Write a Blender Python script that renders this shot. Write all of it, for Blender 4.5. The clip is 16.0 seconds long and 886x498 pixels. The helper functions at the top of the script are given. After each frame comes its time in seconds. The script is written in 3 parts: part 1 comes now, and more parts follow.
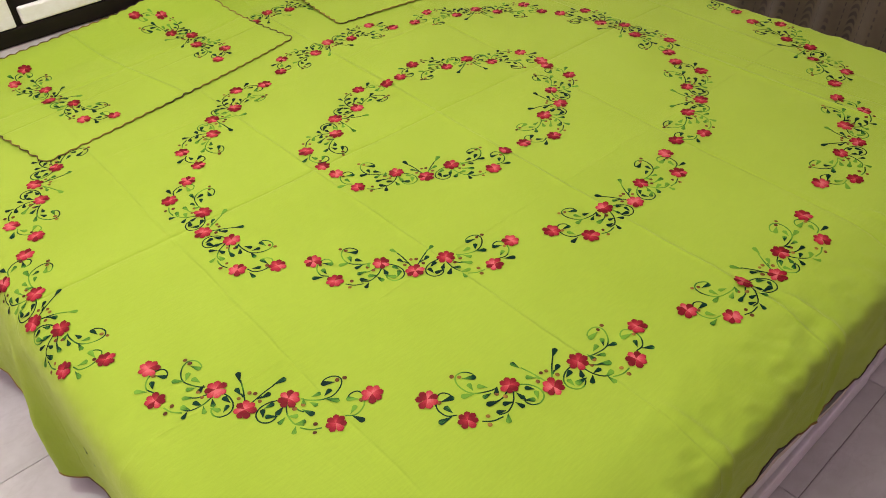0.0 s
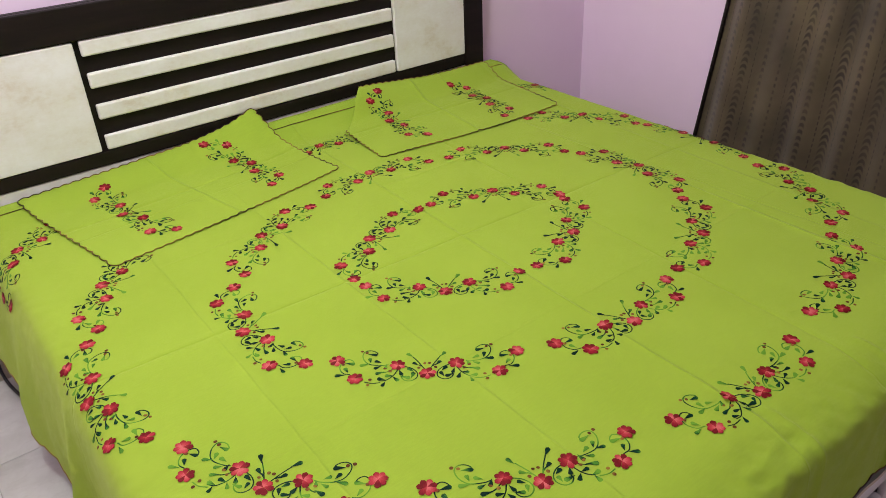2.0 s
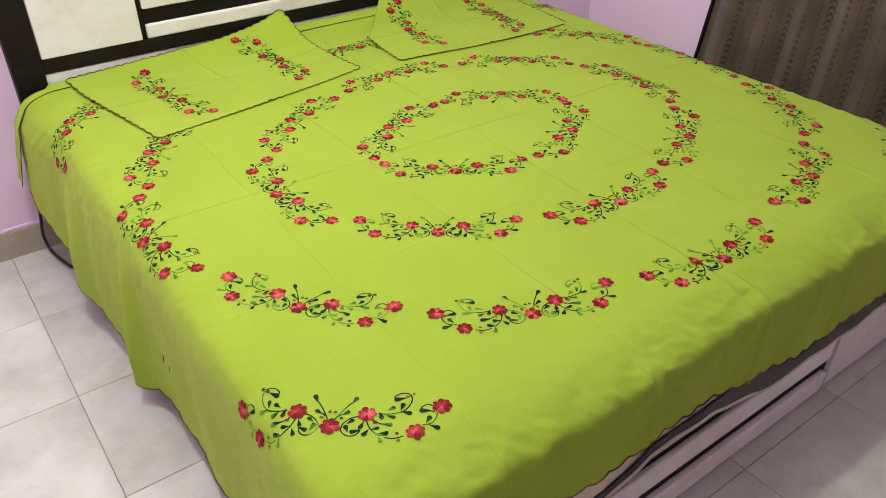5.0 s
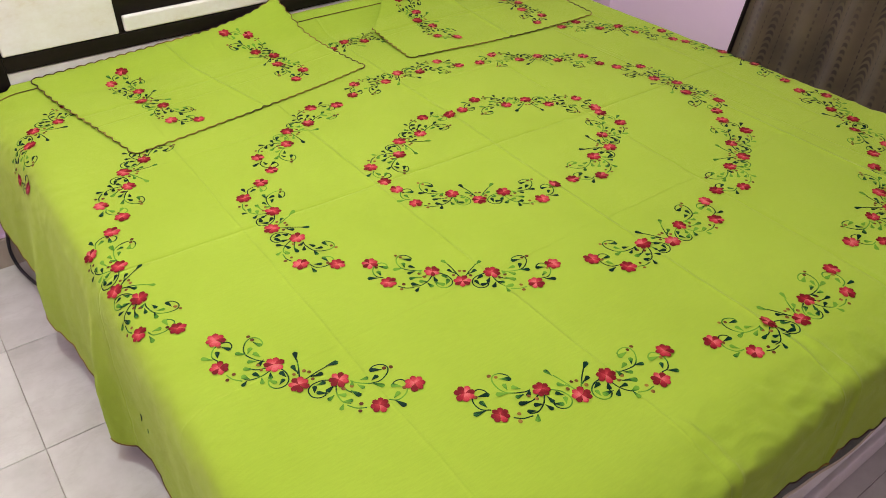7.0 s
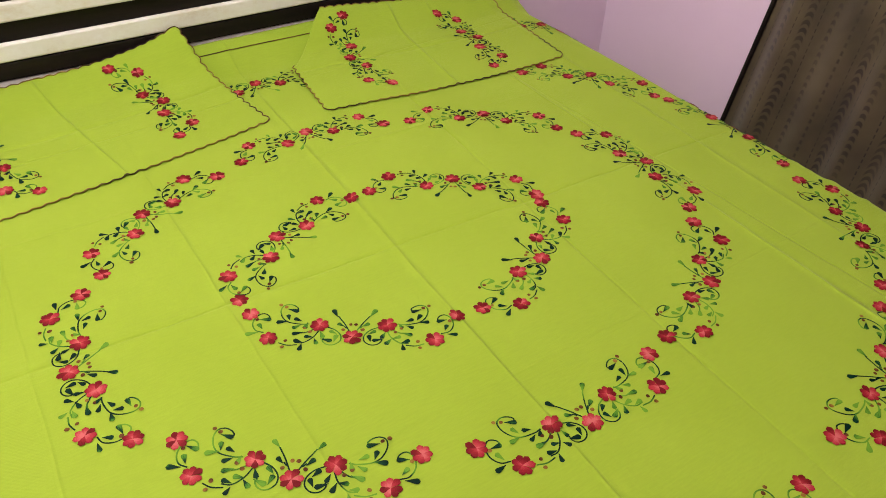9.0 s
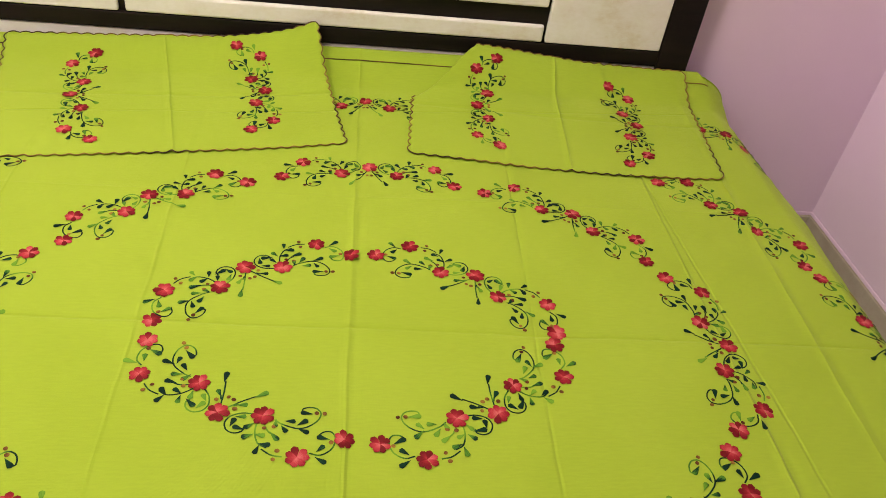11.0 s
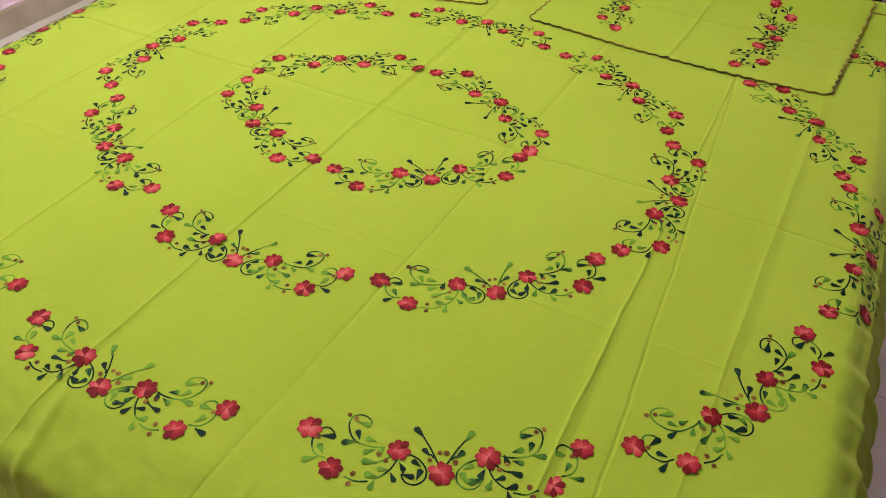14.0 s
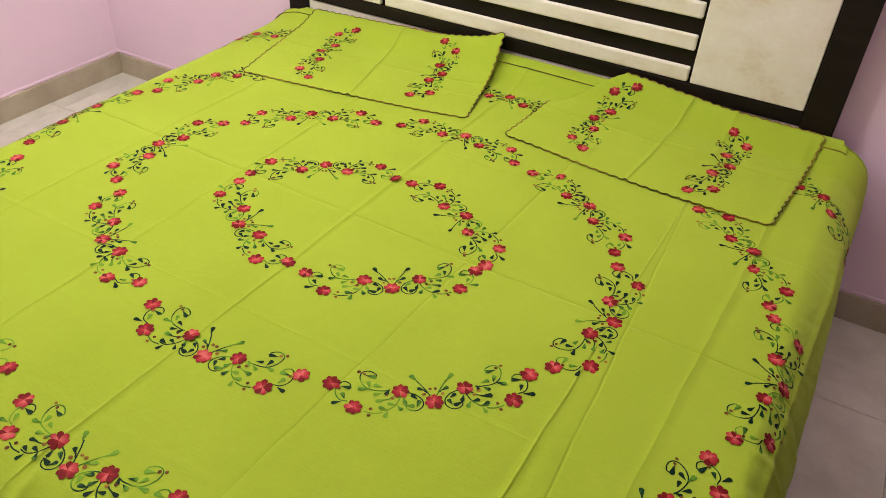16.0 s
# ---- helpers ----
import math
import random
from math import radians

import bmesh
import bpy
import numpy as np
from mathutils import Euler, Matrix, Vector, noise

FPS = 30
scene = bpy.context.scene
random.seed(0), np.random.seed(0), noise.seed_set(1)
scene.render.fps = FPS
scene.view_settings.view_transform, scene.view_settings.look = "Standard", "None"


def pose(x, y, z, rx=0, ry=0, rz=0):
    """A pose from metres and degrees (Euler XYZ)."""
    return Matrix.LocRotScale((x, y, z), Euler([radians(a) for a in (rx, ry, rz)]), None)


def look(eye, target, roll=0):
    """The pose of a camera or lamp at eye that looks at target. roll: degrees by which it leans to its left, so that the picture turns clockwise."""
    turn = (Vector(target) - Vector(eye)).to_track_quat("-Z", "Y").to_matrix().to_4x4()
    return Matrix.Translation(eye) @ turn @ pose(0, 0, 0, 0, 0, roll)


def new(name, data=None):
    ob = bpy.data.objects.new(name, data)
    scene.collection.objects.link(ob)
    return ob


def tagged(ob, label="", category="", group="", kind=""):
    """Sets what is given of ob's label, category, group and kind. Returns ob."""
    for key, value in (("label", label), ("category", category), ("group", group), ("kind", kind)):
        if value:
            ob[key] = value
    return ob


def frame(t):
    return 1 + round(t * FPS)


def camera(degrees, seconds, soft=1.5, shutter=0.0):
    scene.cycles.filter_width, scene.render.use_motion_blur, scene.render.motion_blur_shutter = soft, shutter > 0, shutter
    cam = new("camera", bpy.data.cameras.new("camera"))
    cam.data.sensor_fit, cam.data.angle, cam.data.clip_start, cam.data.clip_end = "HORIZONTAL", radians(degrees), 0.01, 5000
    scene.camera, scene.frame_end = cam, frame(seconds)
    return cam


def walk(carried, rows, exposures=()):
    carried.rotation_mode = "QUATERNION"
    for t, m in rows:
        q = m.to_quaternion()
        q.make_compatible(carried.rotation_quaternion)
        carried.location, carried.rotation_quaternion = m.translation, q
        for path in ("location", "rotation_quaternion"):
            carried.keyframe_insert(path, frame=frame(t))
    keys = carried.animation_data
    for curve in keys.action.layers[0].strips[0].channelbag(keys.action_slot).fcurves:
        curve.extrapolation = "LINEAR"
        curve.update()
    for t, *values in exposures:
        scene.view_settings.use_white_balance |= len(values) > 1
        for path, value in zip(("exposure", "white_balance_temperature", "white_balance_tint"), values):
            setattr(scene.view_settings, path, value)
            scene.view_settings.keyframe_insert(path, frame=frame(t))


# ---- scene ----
cam = camera(60.0, 16.0, soft=0.42)
PATH = [
    (0, (-1.131, -1.262, 1.58), (-0.145, -0.098, 0.287), -3.1),
    (0.5, (-1.037, -1.303, 1.602), (-0.07, -0.105, 0.326), -1.8),
    (1, (-0.981, -1.328, 1.627), (-0.03, -0.023, 0.446), -2.0),
    (1.5, (-1.002, -1.355, 1.628), (-0.066, 0.048, 0.552), -2.3),
    (2, (-1.183, -1.437, 1.643), (-0.155, -0.048, 0.634), -2.9),
    (2.5, (-1.303, -1.533, 1.653), (-0.175, -0.258, 0.604), -1.9),
    (3, (-1.347, -1.622, 1.646), (-0.245, -0.32, 0.604), 0.0),
    (3.5, (-1.384, -1.707, 1.644), (-0.351, -0.368, 0.577), 0.3),
    (4, (-1.395, -1.737, 1.646), (-0.402, -0.387, 0.555), 0.1),
    (4.2, (-1.394, -1.739, 1.64), (-0.413, -0.391, 0.534), -0.1),
    (6.3, (-1.354, -1.419, 1.603), (-0.299, -0.212, 0.407), 2.2),
    (6.5, (-1.34, -1.398, 1.598), (-0.272, -0.222, 0.383), 2.9),
    (7, (-1.246, -1.351, 1.605), (-0.277, -0.073, 0.41), 0.9),
    (7.5, (-1.082, -1.329, 1.596), (-0.159, -0.031, 0.386), 1.9),
    (8, (-0.967, -1.307, 1.586), (-0.061, -0.041, 0.33), 1.9),
    (8.5, (-0.819, -1.175, 1.599), (0.094, 0.072, 0.33), 1.8),
    (8.7, (-0.766, -1.116, 1.617), (0.147, 0.138, 0.355), 1.8),
    (10.8, (-0.133, -1.008, 1.582), (0.234, 0.521, 0.346), 9.3),
    (11, (-0.076, -0.966, 1.584), (0.212, 0.577, 0.344), 8.6),
    (11.5, (0.112, -0.934, 1.565), (-0.003, 0.656, 0.357), 5.4),
    (12, (0.282, -0.928, 1.546), (-0.245, 0.588, 0.352), 0.8),
    (12.5, (0.377, -1.085, 1.543), (-0.249, 0.391, 0.348), -1.5),
    (13, (0.491, -1.213, 1.548), (-0.206, 0.207, 0.325), -0.5),
    (13.5, (0.597, -1.259, 1.544), (-0.089, 0.124, 0.272), -1.3),
    (14, (0.785, -1.3, 1.531), (0.128, 0.049, 0.208), 1.1),
    (14.5, (0.896, -1.337, 1.565), (0.183, 0.002, 0.262), 3.4),
    (15, (0.908, -1.328, 1.65), (0.152, -0.01, 0.349), 5.1),
    (15.5, (0.907, -1.317, 1.701), (0.136, 0.02, 0.43), 4.2),
    (16, (0.917, -1.294, 1.712), (0.175, 0.124, 0.513), 3.4),
]
EXPOSURES = (
    (0, 0.0, 6500, 9), (0.5, -0.05, 6550, 8), (1, -0.08, 6450, 9), (1.5, -0.08, 6250, 8), (2, -0.20, 6250, 4), (2.5, -0.14, 6050, 4), (3, -0.05, 6150, 3),
    (3.5, 0.04, 6300, 4), (4, 0.04, 6400, 5), (6.5, 0.04, 6350, 6), (7, 0.0, 6450, 5), (7.5, -0.02, 6450, 6), (8, -0.04, 6500, 7), (8.5, -0.08, 6650, 7),
    (11, -0.05, 7500, 8), (11.5, -0.08, 6700, 13), (12, -0.02, 6450, 14), (12.5, -0.03, 6450, 13), (13, -0.03, 6550, 12), (13.5, -0.01, 6800, 11),
    (14, 0.0, 6900, 9), (14.5, -0.04, 8600, 8), (15, -0.02, 8500, 7), (15.5, -0.05, 8200, 8), (16, 0.0, 7400, 7),
)
walk(cam, [(t, look(eye, target, roll)) for t, eye, target, roll in PATH], EXPOSURES)

# ---- light ----
world = bpy.data.worlds.new("room_world")
scene.world = world
world.use_nodes = True
world.node_tree.nodes["Background"].inputs[0].default_value = (0.6, 0.65, 0.75, 1)
world.node_tree.nodes["Background"].inputs[1].default_value = 0.05


def round_lamp(name, place, radius, watts, colour):
    data = bpy.data.lights.new(name, "POINT")
    data.shadow_soft_size, data.energy, data.color = radius, watts, colour
    ob = new(name, data)
    ob.location = place
    return ob


# the tube lamp of the room, above the view on the west side
round_lamp("tube_lamp", (-1.22, -0.28, 2.70), 0.05, 72, (1.0, 0.98, 0.97))
# and a weaker unseen fill lamp, added to brighten the head end and walls
round_lamp("head_fill_lamp", (-0.22, 0.50, 2.62), 0.05, 44, (1.0, 0.97, 0.96))


# ---- materials ----
def material(name, rough=0.6, metal=0.0):
    m = bpy.data.materials.new(name)
    m.use_nodes = True
    b = m.node_tree.nodes["Principled BSDF"]
    b.inputs["Roughness"].default_value = rough
    b.inputs["Metallic"].default_value = metal
    return m, m.node_tree.nodes, m.node_tree.links, b


def ramp(nodes, links, fac, stops):
    r = nodes.new("ShaderNodeValToRGB")
    els = r.color_ramp.elements
    while len(els) < len(stops):
        els.new(0.5)
    for e, (p, c) in zip(els, stops):
        e.position, e.color = p, (*c, 1)
    links.new(fac, r.inputs[0])
    return r.outputs[0]


def noise_tex(nodes, links, coord, scale, detail=4.0, rough=0.55, stretch=None):
    n = nodes.new("ShaderNodeTexNoise")
    n.inputs["Scale"].default_value, n.inputs["Detail"].default_value, n.inputs["Roughness"].default_value = scale, detail, rough
    if stretch:
        mp = nodes.new("ShaderNodeMapping")
        mp.inputs["Scale"].default_value = stretch
        links.new(coord, mp.inputs[0])
        coord = mp.outputs[0]
    links.new(coord, n.inputs["Vector"])
    return n.outputs["Fac"]


def mix(nodes, links, fac, a, b, kind="MIX"):
    n = nodes.new("ShaderNodeMix")
    n.data_type, n.blend_type = "RGBA", kind
    for sock, v in ((n.inputs[0], fac), (n.inputs[6], a), (n.inputs[7], b)):
        if isinstance(v, (int, float)):
            sock.default_value = v
        elif isinstance(v, tuple):
            sock.default_value = (*v, 1)
        else:
            links.new(v, sock)
    return n.outputs[2]


def math_node(nodes, links, op, a, b=0.0):
    n = nodes.new("ShaderNodeMath")
    n.operation = op
    for sock, v in ((n.inputs[0], a), (n.inputs[1], b)):
        if isinstance(v, (int, float)):
            sock.default_value = v
        else:
            links.new(v, sock)
    return n.outputs[0]


def bump(nodes, links, b, height, strength, distance):
    n = nodes.new("ShaderNodeBump")
    n.inputs["Strength"].default_value, n.inputs["Distance"].default_value = strength, distance
    links.new(height, n.inputs["Height"])
    links.new(n.outputs[0], b.inputs["Normal"])


def cotton(name, dark, light, sheen=0.25, folds=()):
    m, N, L, b = material(name, 0.85)
    c = N.new("ShaderNodeTexCoord").outputs["Object"]
    big = noise_tex(N, L, c, 3.0, 5)
    col = ramp(N, L, big, [(0.3, dark), (0.7, light)])
    weave = N.new("ShaderNodeTexWave")
    weave.inputs["Scale"].default_value, weave.inputs["Distortion"].default_value = 260, 1.5
    weave2 = N.new("ShaderNodeTexWave")
    weave2.bands_direction = "Y"
    weave2.inputs["Scale"].default_value, weave2.inputs["Distortion"].default_value = 260, 1.5
    L.new(c, weave.inputs[0]), L.new(c, weave2.inputs[0])
    threads = math_node(N, L, "MULTIPLY", weave.outputs["Fac"], weave2.outputs["Fac"])
    slub = noise_tex(N, L, c, 40, 3, 0.6, (1, 6, 1))
    col = mix(N, L, 0.10, col, ramp(N, L, slub, [(0.35, (0.45, 0.45, 0.45)), (0.65, (1, 1, 1))]), "MULTIPLY")
    L.new(col, b.inputs["Base Color"])
    b.inputs["Sheen Weight"].default_value, b.inputs["Sheen Roughness"].default_value = sheen, 0.5
    b.inputs["Sheen Tint"].default_value = (0.85, 0.95, 0.35, 1)
    b.inputs["Specular IOR Level"].default_value = 0.2
    crumple = noise_tex(N, L, c, 14, 6, 0.6)
    h = math_node(N, L, "ADD", math_node(N, L, "MULTIPLY", threads, 0.12), math_node(N, L, "MULTIPLY", crumple, 1.5))
    fine = noise_tex(N, L, c, 34, 5, 0.65)
    crinkle = math_node(N, L, "ABSOLUTE", math_node(N, L, "SUBTRACT", noise_tex(N, L, c, 6, 4, 0.5), 0.5))
    h = math_node(N, L, "ADD", h, math_node(N, L, "ADD", math_node(N, L, "MULTIPLY", fine, 0.45), math_node(N, L, "MULTIPLY", crinkle, 1.1)))
    if folds:
        # sharp ironed folds: place, slope, height, and whether they run across
        sep = N.new("ShaderNodeSeparateXYZ")
        L.new(c, sep.inputs[0])
        wander = math_node(N, L, "MULTIPLY", math_node(N, L, "SUBTRACT", noise_tex(N, L, c, 5, 3), 0.5), 0.014)
        patch = ramp(N, L, noise_tex(N, L, c, 2.3, 2), [(0.36, (0.35, 0.35, 0.35)), (0.58, (1.3, 1.3, 1.3))])
        total = None
        for at, slope, height, across, *end in folds:
            x, y = (sep.outputs[1], sep.outputs[0]) if across else (sep.outputs[0], sep.outputs[1])
            off = math_node(N, L, "SUBTRACT", math_node(N, L, "ADD", x, wander), math_node(N, L, "ADD", math_node(N, L, "MULTIPLY", y, slope), at))
            near = math_node(N, L, "MAXIMUM", math_node(N, L, "SUBTRACT", 1.0, math_node(N, L, "DIVIDE", math_node(N, L, "ABSOLUTE", off), 0.0045)), 0.0)
            one = math_node(N, L, "MULTIPLY", near, height)
            if end:
                # this one dies out past its end
                fade = math_node(N, L, "MINIMUM", math_node(N, L, "MAXIMUM", math_node(N, L, "MULTIPLY", math_node(N, L, "SUBTRACT", end[0], y), 8.0), 0.0), 1.0)
                one = math_node(N, L, "MULTIPLY", one, fade)
            total = one if total is None else math_node(N, L, "ADD", total, one)
        h = math_node(N, L, "ADD", h, math_node(N, L, "MULTIPLY", total, patch))
    bump(N, L, b, h, 0.35, 0.006)
    return m


def petal_thread(name):
    """Pink embroidery: each petal has its own shade of the thread, paler towards the middle, with fine stitches."""
    m, N, L, b = material(name, 0.5)
    c = N.new("ShaderNodeTexCoord").outputs["Object"]
    island = N.new("ShaderNodeNewGeometry").outputs["Random Per Island"]
    rnd = N.new("ShaderNodeObjectInfo").outputs["Random"]
    far = N.new("ShaderNodeVectorMath")
    far.operation = "LENGTH"
    L.new(c, far.inputs[0])
    inner = math_node(N, L, "MULTIPLY", math_node(N, L, "SUBTRACT", 0.0085, far.outputs["Value"]), 38.0)
    fac = math_node(N, L, "FRACT", math_node(N, L, "ADD", math_node(N, L, "MULTIPLY", island, 0.8), math_node(N, L, "MULTIPLY", rnd, 3.0)))
    fac = math_node(N, L, "ADD", fac, inner)
    grain = noise_tex(N, L, c, 700, 2, 0.5, (0.3, 1, 1))
    fac = math_node(N, L, "ADD", fac, math_node(N, L, "MULTIPLY", math_node(N, L, "SUBTRACT", grain, 0.5), 0.5))
    L.new(ramp(N, L, fac, [(0.05, (0.14, 0.009, 0.011)), (0.40, (0.27, 0.017, 0.024)), (0.70, (0.41, 0.045, 0.052)), (1.05, (0.54, 0.125, 0.12))]), b.inputs["Base Color"])
    b.inputs["Specular IOR Level"].default_value = 0.06
    bump(N, L, b, grain, 0.4, 0.001)
    return m


def shaded_thread(name, scale, stops, stripes=0.0):
    """Variegated thread: long runs of dark and of light shade that follow one another along the embroidery."""
    m, N, L, b = material(name, 0.5)
    c = N.new("ShaderNodeNewGeometry").outputs["Position"]
    fac = noise_tex(N, L, c, scale, 1, 0.4)
    if stripes:
        grain = noise_tex(N, L, N.new("ShaderNodeTexCoord").outputs["Object"], stripes, 2, 0.5, (0.3, 1, 1))
        fac = math_node(N, L, "ADD", fac, math_node(N, L, "MULTIPLY", math_node(N, L, "SUBTRACT", grain, 0.5), 0.16))
        rnd = N.new("ShaderNodeObjectInfo").outputs["Random"]
        fac = math_node(N, L, "ADD", fac, math_node(N, L, "MULTIPLY", math_node(N, L, "SUBTRACT", rnd, 0.5), 0.22))
    L.new(ramp(N, L, fac, stops), b.inputs["Base Color"])
    b.inputs["Specular IOR Level"].default_value = 0.06
    return m


LIME = cotton("lime_cotton", (0.283, 0.412, 0.028), (0.310, 0.446, 0.036), 0.25,
              ((-0.040, 0.026, 0.7, 0), (-0.040, 0.026, 2.2, 0, -0.18), (0.303, 0.06, -1.1, 0), (-0.407, 0.0, 1.0, 0), (0.668, 0.015, 4.0, 0), (0.705, -0.04, -1.6, 0), (-0.757, 0.02, 0.8, 0), (0.862, 0.05, 0.8, 0),
               (0.022, -0.03, -1.2, 1), (-0.40, 0.0, 0.3, 1), (0.43, 0.0, 0.3, 1)))
COVER_LIME = cotton("lime_cover_cotton", (0.283, 0.412, 0.028), (0.310, 0.446, 0.036), 0.25, ((-0.322, -0.205, 3.0, 0), (0.4444, 0.095, 3.0, 0), (0.80, 0.1, -1.2, 1)))
ROSE = petal_thread("rose_thread")
GREENS = [(0.38, (0.002, 0.018, 0.010)), (0.505, (0.004, 0.034, 0.015)), (0.55, (0.045, 0.16, 0.018)), (0.66, (0.13, 0.30, 0.026))]
LEAF = shaded_thread("leaf_thread", 19.0, GREENS, 500.0)
VINE = shaded_thread("vine_thread", 19.0, GREENS)
BERRY = shaded_thread("berry_thread", 40.0, [(0.35, (0.07, 0.022, 0.010)), (0.5, (0.14, 0.060, 0.018)), (0.65, (0.27, 0.15, 0.030))])
m, N, L, b = material("hem_thread", 0.6)
c = N.new("ShaderNodeTexCoord").outputs["Object"]
b.inputs["Specular IOR Level"].default_value = 0.2
L.new(ramp(N, L, noise_tex(N, L, c, 4, 3), [(0.38, (0.030, 0.015, 0.012)), (0.46, (0.10, 0.055, 0.02)), (0.54, (0.25, 0.15, 0.035))]), b.inputs["Base Color"])
HEM = m


def laminate(name, stops, rough, stretch):
    m, N, L, b = material(name, rough)
    c = N.new("ShaderNodeTexCoord").outputs["Object"]
    g = noise_tex(N, L, c, 5, 7, 0.62, stretch)
    fine = noise_tex(N, L, c, 60, 4, 0.6, stretch)
    fac = math_node(N, L, "ADD", math_node(N, L, "MULTIPLY", g, 0.8), math_node(N, L, "MULTIPLY", fine, 0.2))
    L.new(ramp(N, L, fac, stops), b.inputs["Base Color"])
    bump(N, L, b, fine, 0.08, 0.002)
    return m


CREAM = laminate("cream_laminate", [(0.32, (0.66, 0.59, 0.46)), (0.46, (0.78, 0.755, 0.69)), (0.62, (0.85, 0.84, 0.815))], 0.28, (0.9, 1, 1.5))
WENGE = laminate("wenge_laminate", [(0.35, (0.005, 0.003, 0.003)), (0.6, (0.013, 0.008, 0.007))], 0.5, (0.6, 4, 6))
WENGE.node_tree.nodes["Principled BSDF"].inputs["Specular IOR Level"].default_value = 0.22


def wall_paint(name, col):
    m, N, L, b = material(name, 0.7)
    c = N.new("ShaderNodeTexCoord").outputs["Object"]
    a = noise_tex(N, L, c, 1.6, 5)
    L.new(ramp(N, L, a, [(0.3, tuple(v * 0.94 for v in col)), (0.7, col)]), b.inputs["Base Color"])
    bump(N, L, b, noise_tex(N, L, c, 120, 3), 0.15, 0.002)
    return m


PINK = wall_paint("lilac_pink_paint", (0.83, 0.655, 0.81))
WHITE = wall_paint("white_paint", (0.72, 0.70, 0.67))


def marble(name, low, high, vein, rough):
    m, N, L, b = material(name, rough)
    c = N.new("ShaderNodeTexCoord").outputs["Object"]
    info = N.new("ShaderNodeObjectInfo")
    off = N.new("ShaderNodeVectorMath")
    comb = N.new("ShaderNodeCombineXYZ")
    L.new(math_node(N, L, "MULTIPLY", info.outputs["Random"], 37.0), comb.inputs[0])
    L.new(c, off.inputs[0]), L.new(comb.outputs[0], off.inputs[1])
    p = off.outputs[0]
    cloud = ramp(N, L, noise_tex(N, L, p, 4, 6, 0.6), [(0.3, low), (0.65, high)])
    v = noise_tex(N, L, p, 2.6, 8, 0.65, (1, 2.2, 1))
    edge = math_node(N, L, "ABSOLUTE", math_node(N, L, "SUBTRACT", v, 0.5))
    veins = ramp(N, L, edge, [(0.0, (1, 1, 1)), (0.018, (0, 0, 0))])
    L.new(mix(N, L, math_node(N, L, "MULTIPLY", veins, 0.10), cloud, vein), b.inputs["Base Color"])
    bump(N, L, b, noise_tex(N, L, p, 9, 3), 0.03, 0.002)
    return m


TILE = marble("marble_tile", (0.47, 0.47, 0.42), (0.66, 0.665, 0.615), (0.30, 0.28, 0.22), 0.22)
SKIRT = marble("marble_skirting", (0.35, 0.30, 0.22), (0.47, 0.42, 0.33), (0.24, 0.19, 0.13), 0.25)
m, N, L, b = material("tile_grout", 0.9)
L.new(ramp(N, L, noise_tex(N, L, N.new("ShaderNodeTexCoord").outputs["Object"], 25, 4), [(0.3, (0.30, 0.27, 0.22)), (0.7, (0.48, 0.45, 0.39))]), b.inputs["Base Color"])
GROUT = m
PALE_HEM = cotton("pale_hem_cloth", (0.10, 0.10, 0.11), (0.17, 0.17, 0.18), 0.15)
GREY = cotton("grey_blanket_cloth", (0.040, 0.040, 0.052), (0.085, 0.084, 0.104), 0.15)
ECRU = cotton("ecru_cloth", (0.60, 0.53, 0.40), (0.70, 0.63, 0.50), 0.2)
m, N, L, b = material("black_cable", 0.4)
L.new(ramp(N, L, noise_tex(N, L, N.new("ShaderNodeTexCoord").outputs["Object"], 30, 3), [(0.3, (0.008, 0.008, 0.009)), (0.7, (0.02, 0.02, 0.022))]), b.inputs["Base Color"])
CABLE = m

m, N, L, b = material("brown_curtain_cloth", 0.55)
c = N.new("ShaderNodeUVMap").outputs[0]
sep = N.new("ShaderNodeSeparateXYZ")
L.new(c, sep.inputs[0])
CURTAIN_U, CURTAIN_V = sep.outputs[0], sep.outputs[1]
# columns of small printed arcs, dots and dashes of several widths on a taupe satin ground
cells = math_node(N, L, "MULTIPLY", CURTAIN_U, 8.5)
col_x = math_node(N, L, "SUBTRACT", math_node(N, L, "FRACT", cells), 0.5)
pick = N.new("ShaderNodeTexWhiteNoise")
pick.noise_dimensions = "1D"
L.new(math_node(N, L, "FLOOR", cells), pick.inputs["W"])
KIND = pick.outputs["Value"]
side = math_node(N, L, "ABSOLUTE", col_x)
width = math_node(N, L, "ADD", math_node(N, L, "MULTIPLY", KIND, 0.17), 0.07)
inside = math_node(N, L, "MINIMUM", math_node(N, L, "MAXIMUM", math_node(N, L, "MULTIPLY", math_node(N, L, "SUBTRACT", width, side), 14.0), 0.0), 1.0)
bow = math_node(N, L, "MULTIPLY", math_node(N, L, "MULTIPLY", side, side), 16.0)
rise = math_node(N, L, "ADD", math_node(N, L, "ADD", math_node(N, L, "MULTIPLY", CURTAIN_V, 37.0), bow), math_node(N, L, "MULTIPLY", KIND, 9.0))
chev = math_node(N, L, "ABSOLUTE", math_node(N, L, "SUBTRACT", math_node(N, L, "FRACT", rise), 0.5))
leafy = ramp(N, L, chev, [(0.20, (1, 1, 1)), (0.33, (0, 0, 0))])
line = ramp(N, L, math_node(N, L, "ABSOLUTE", math_node(N, L, "SUBTRACT", side, 0.43)), [(0.012, (1, 1, 1)), (0.03, (0, 0, 0))])
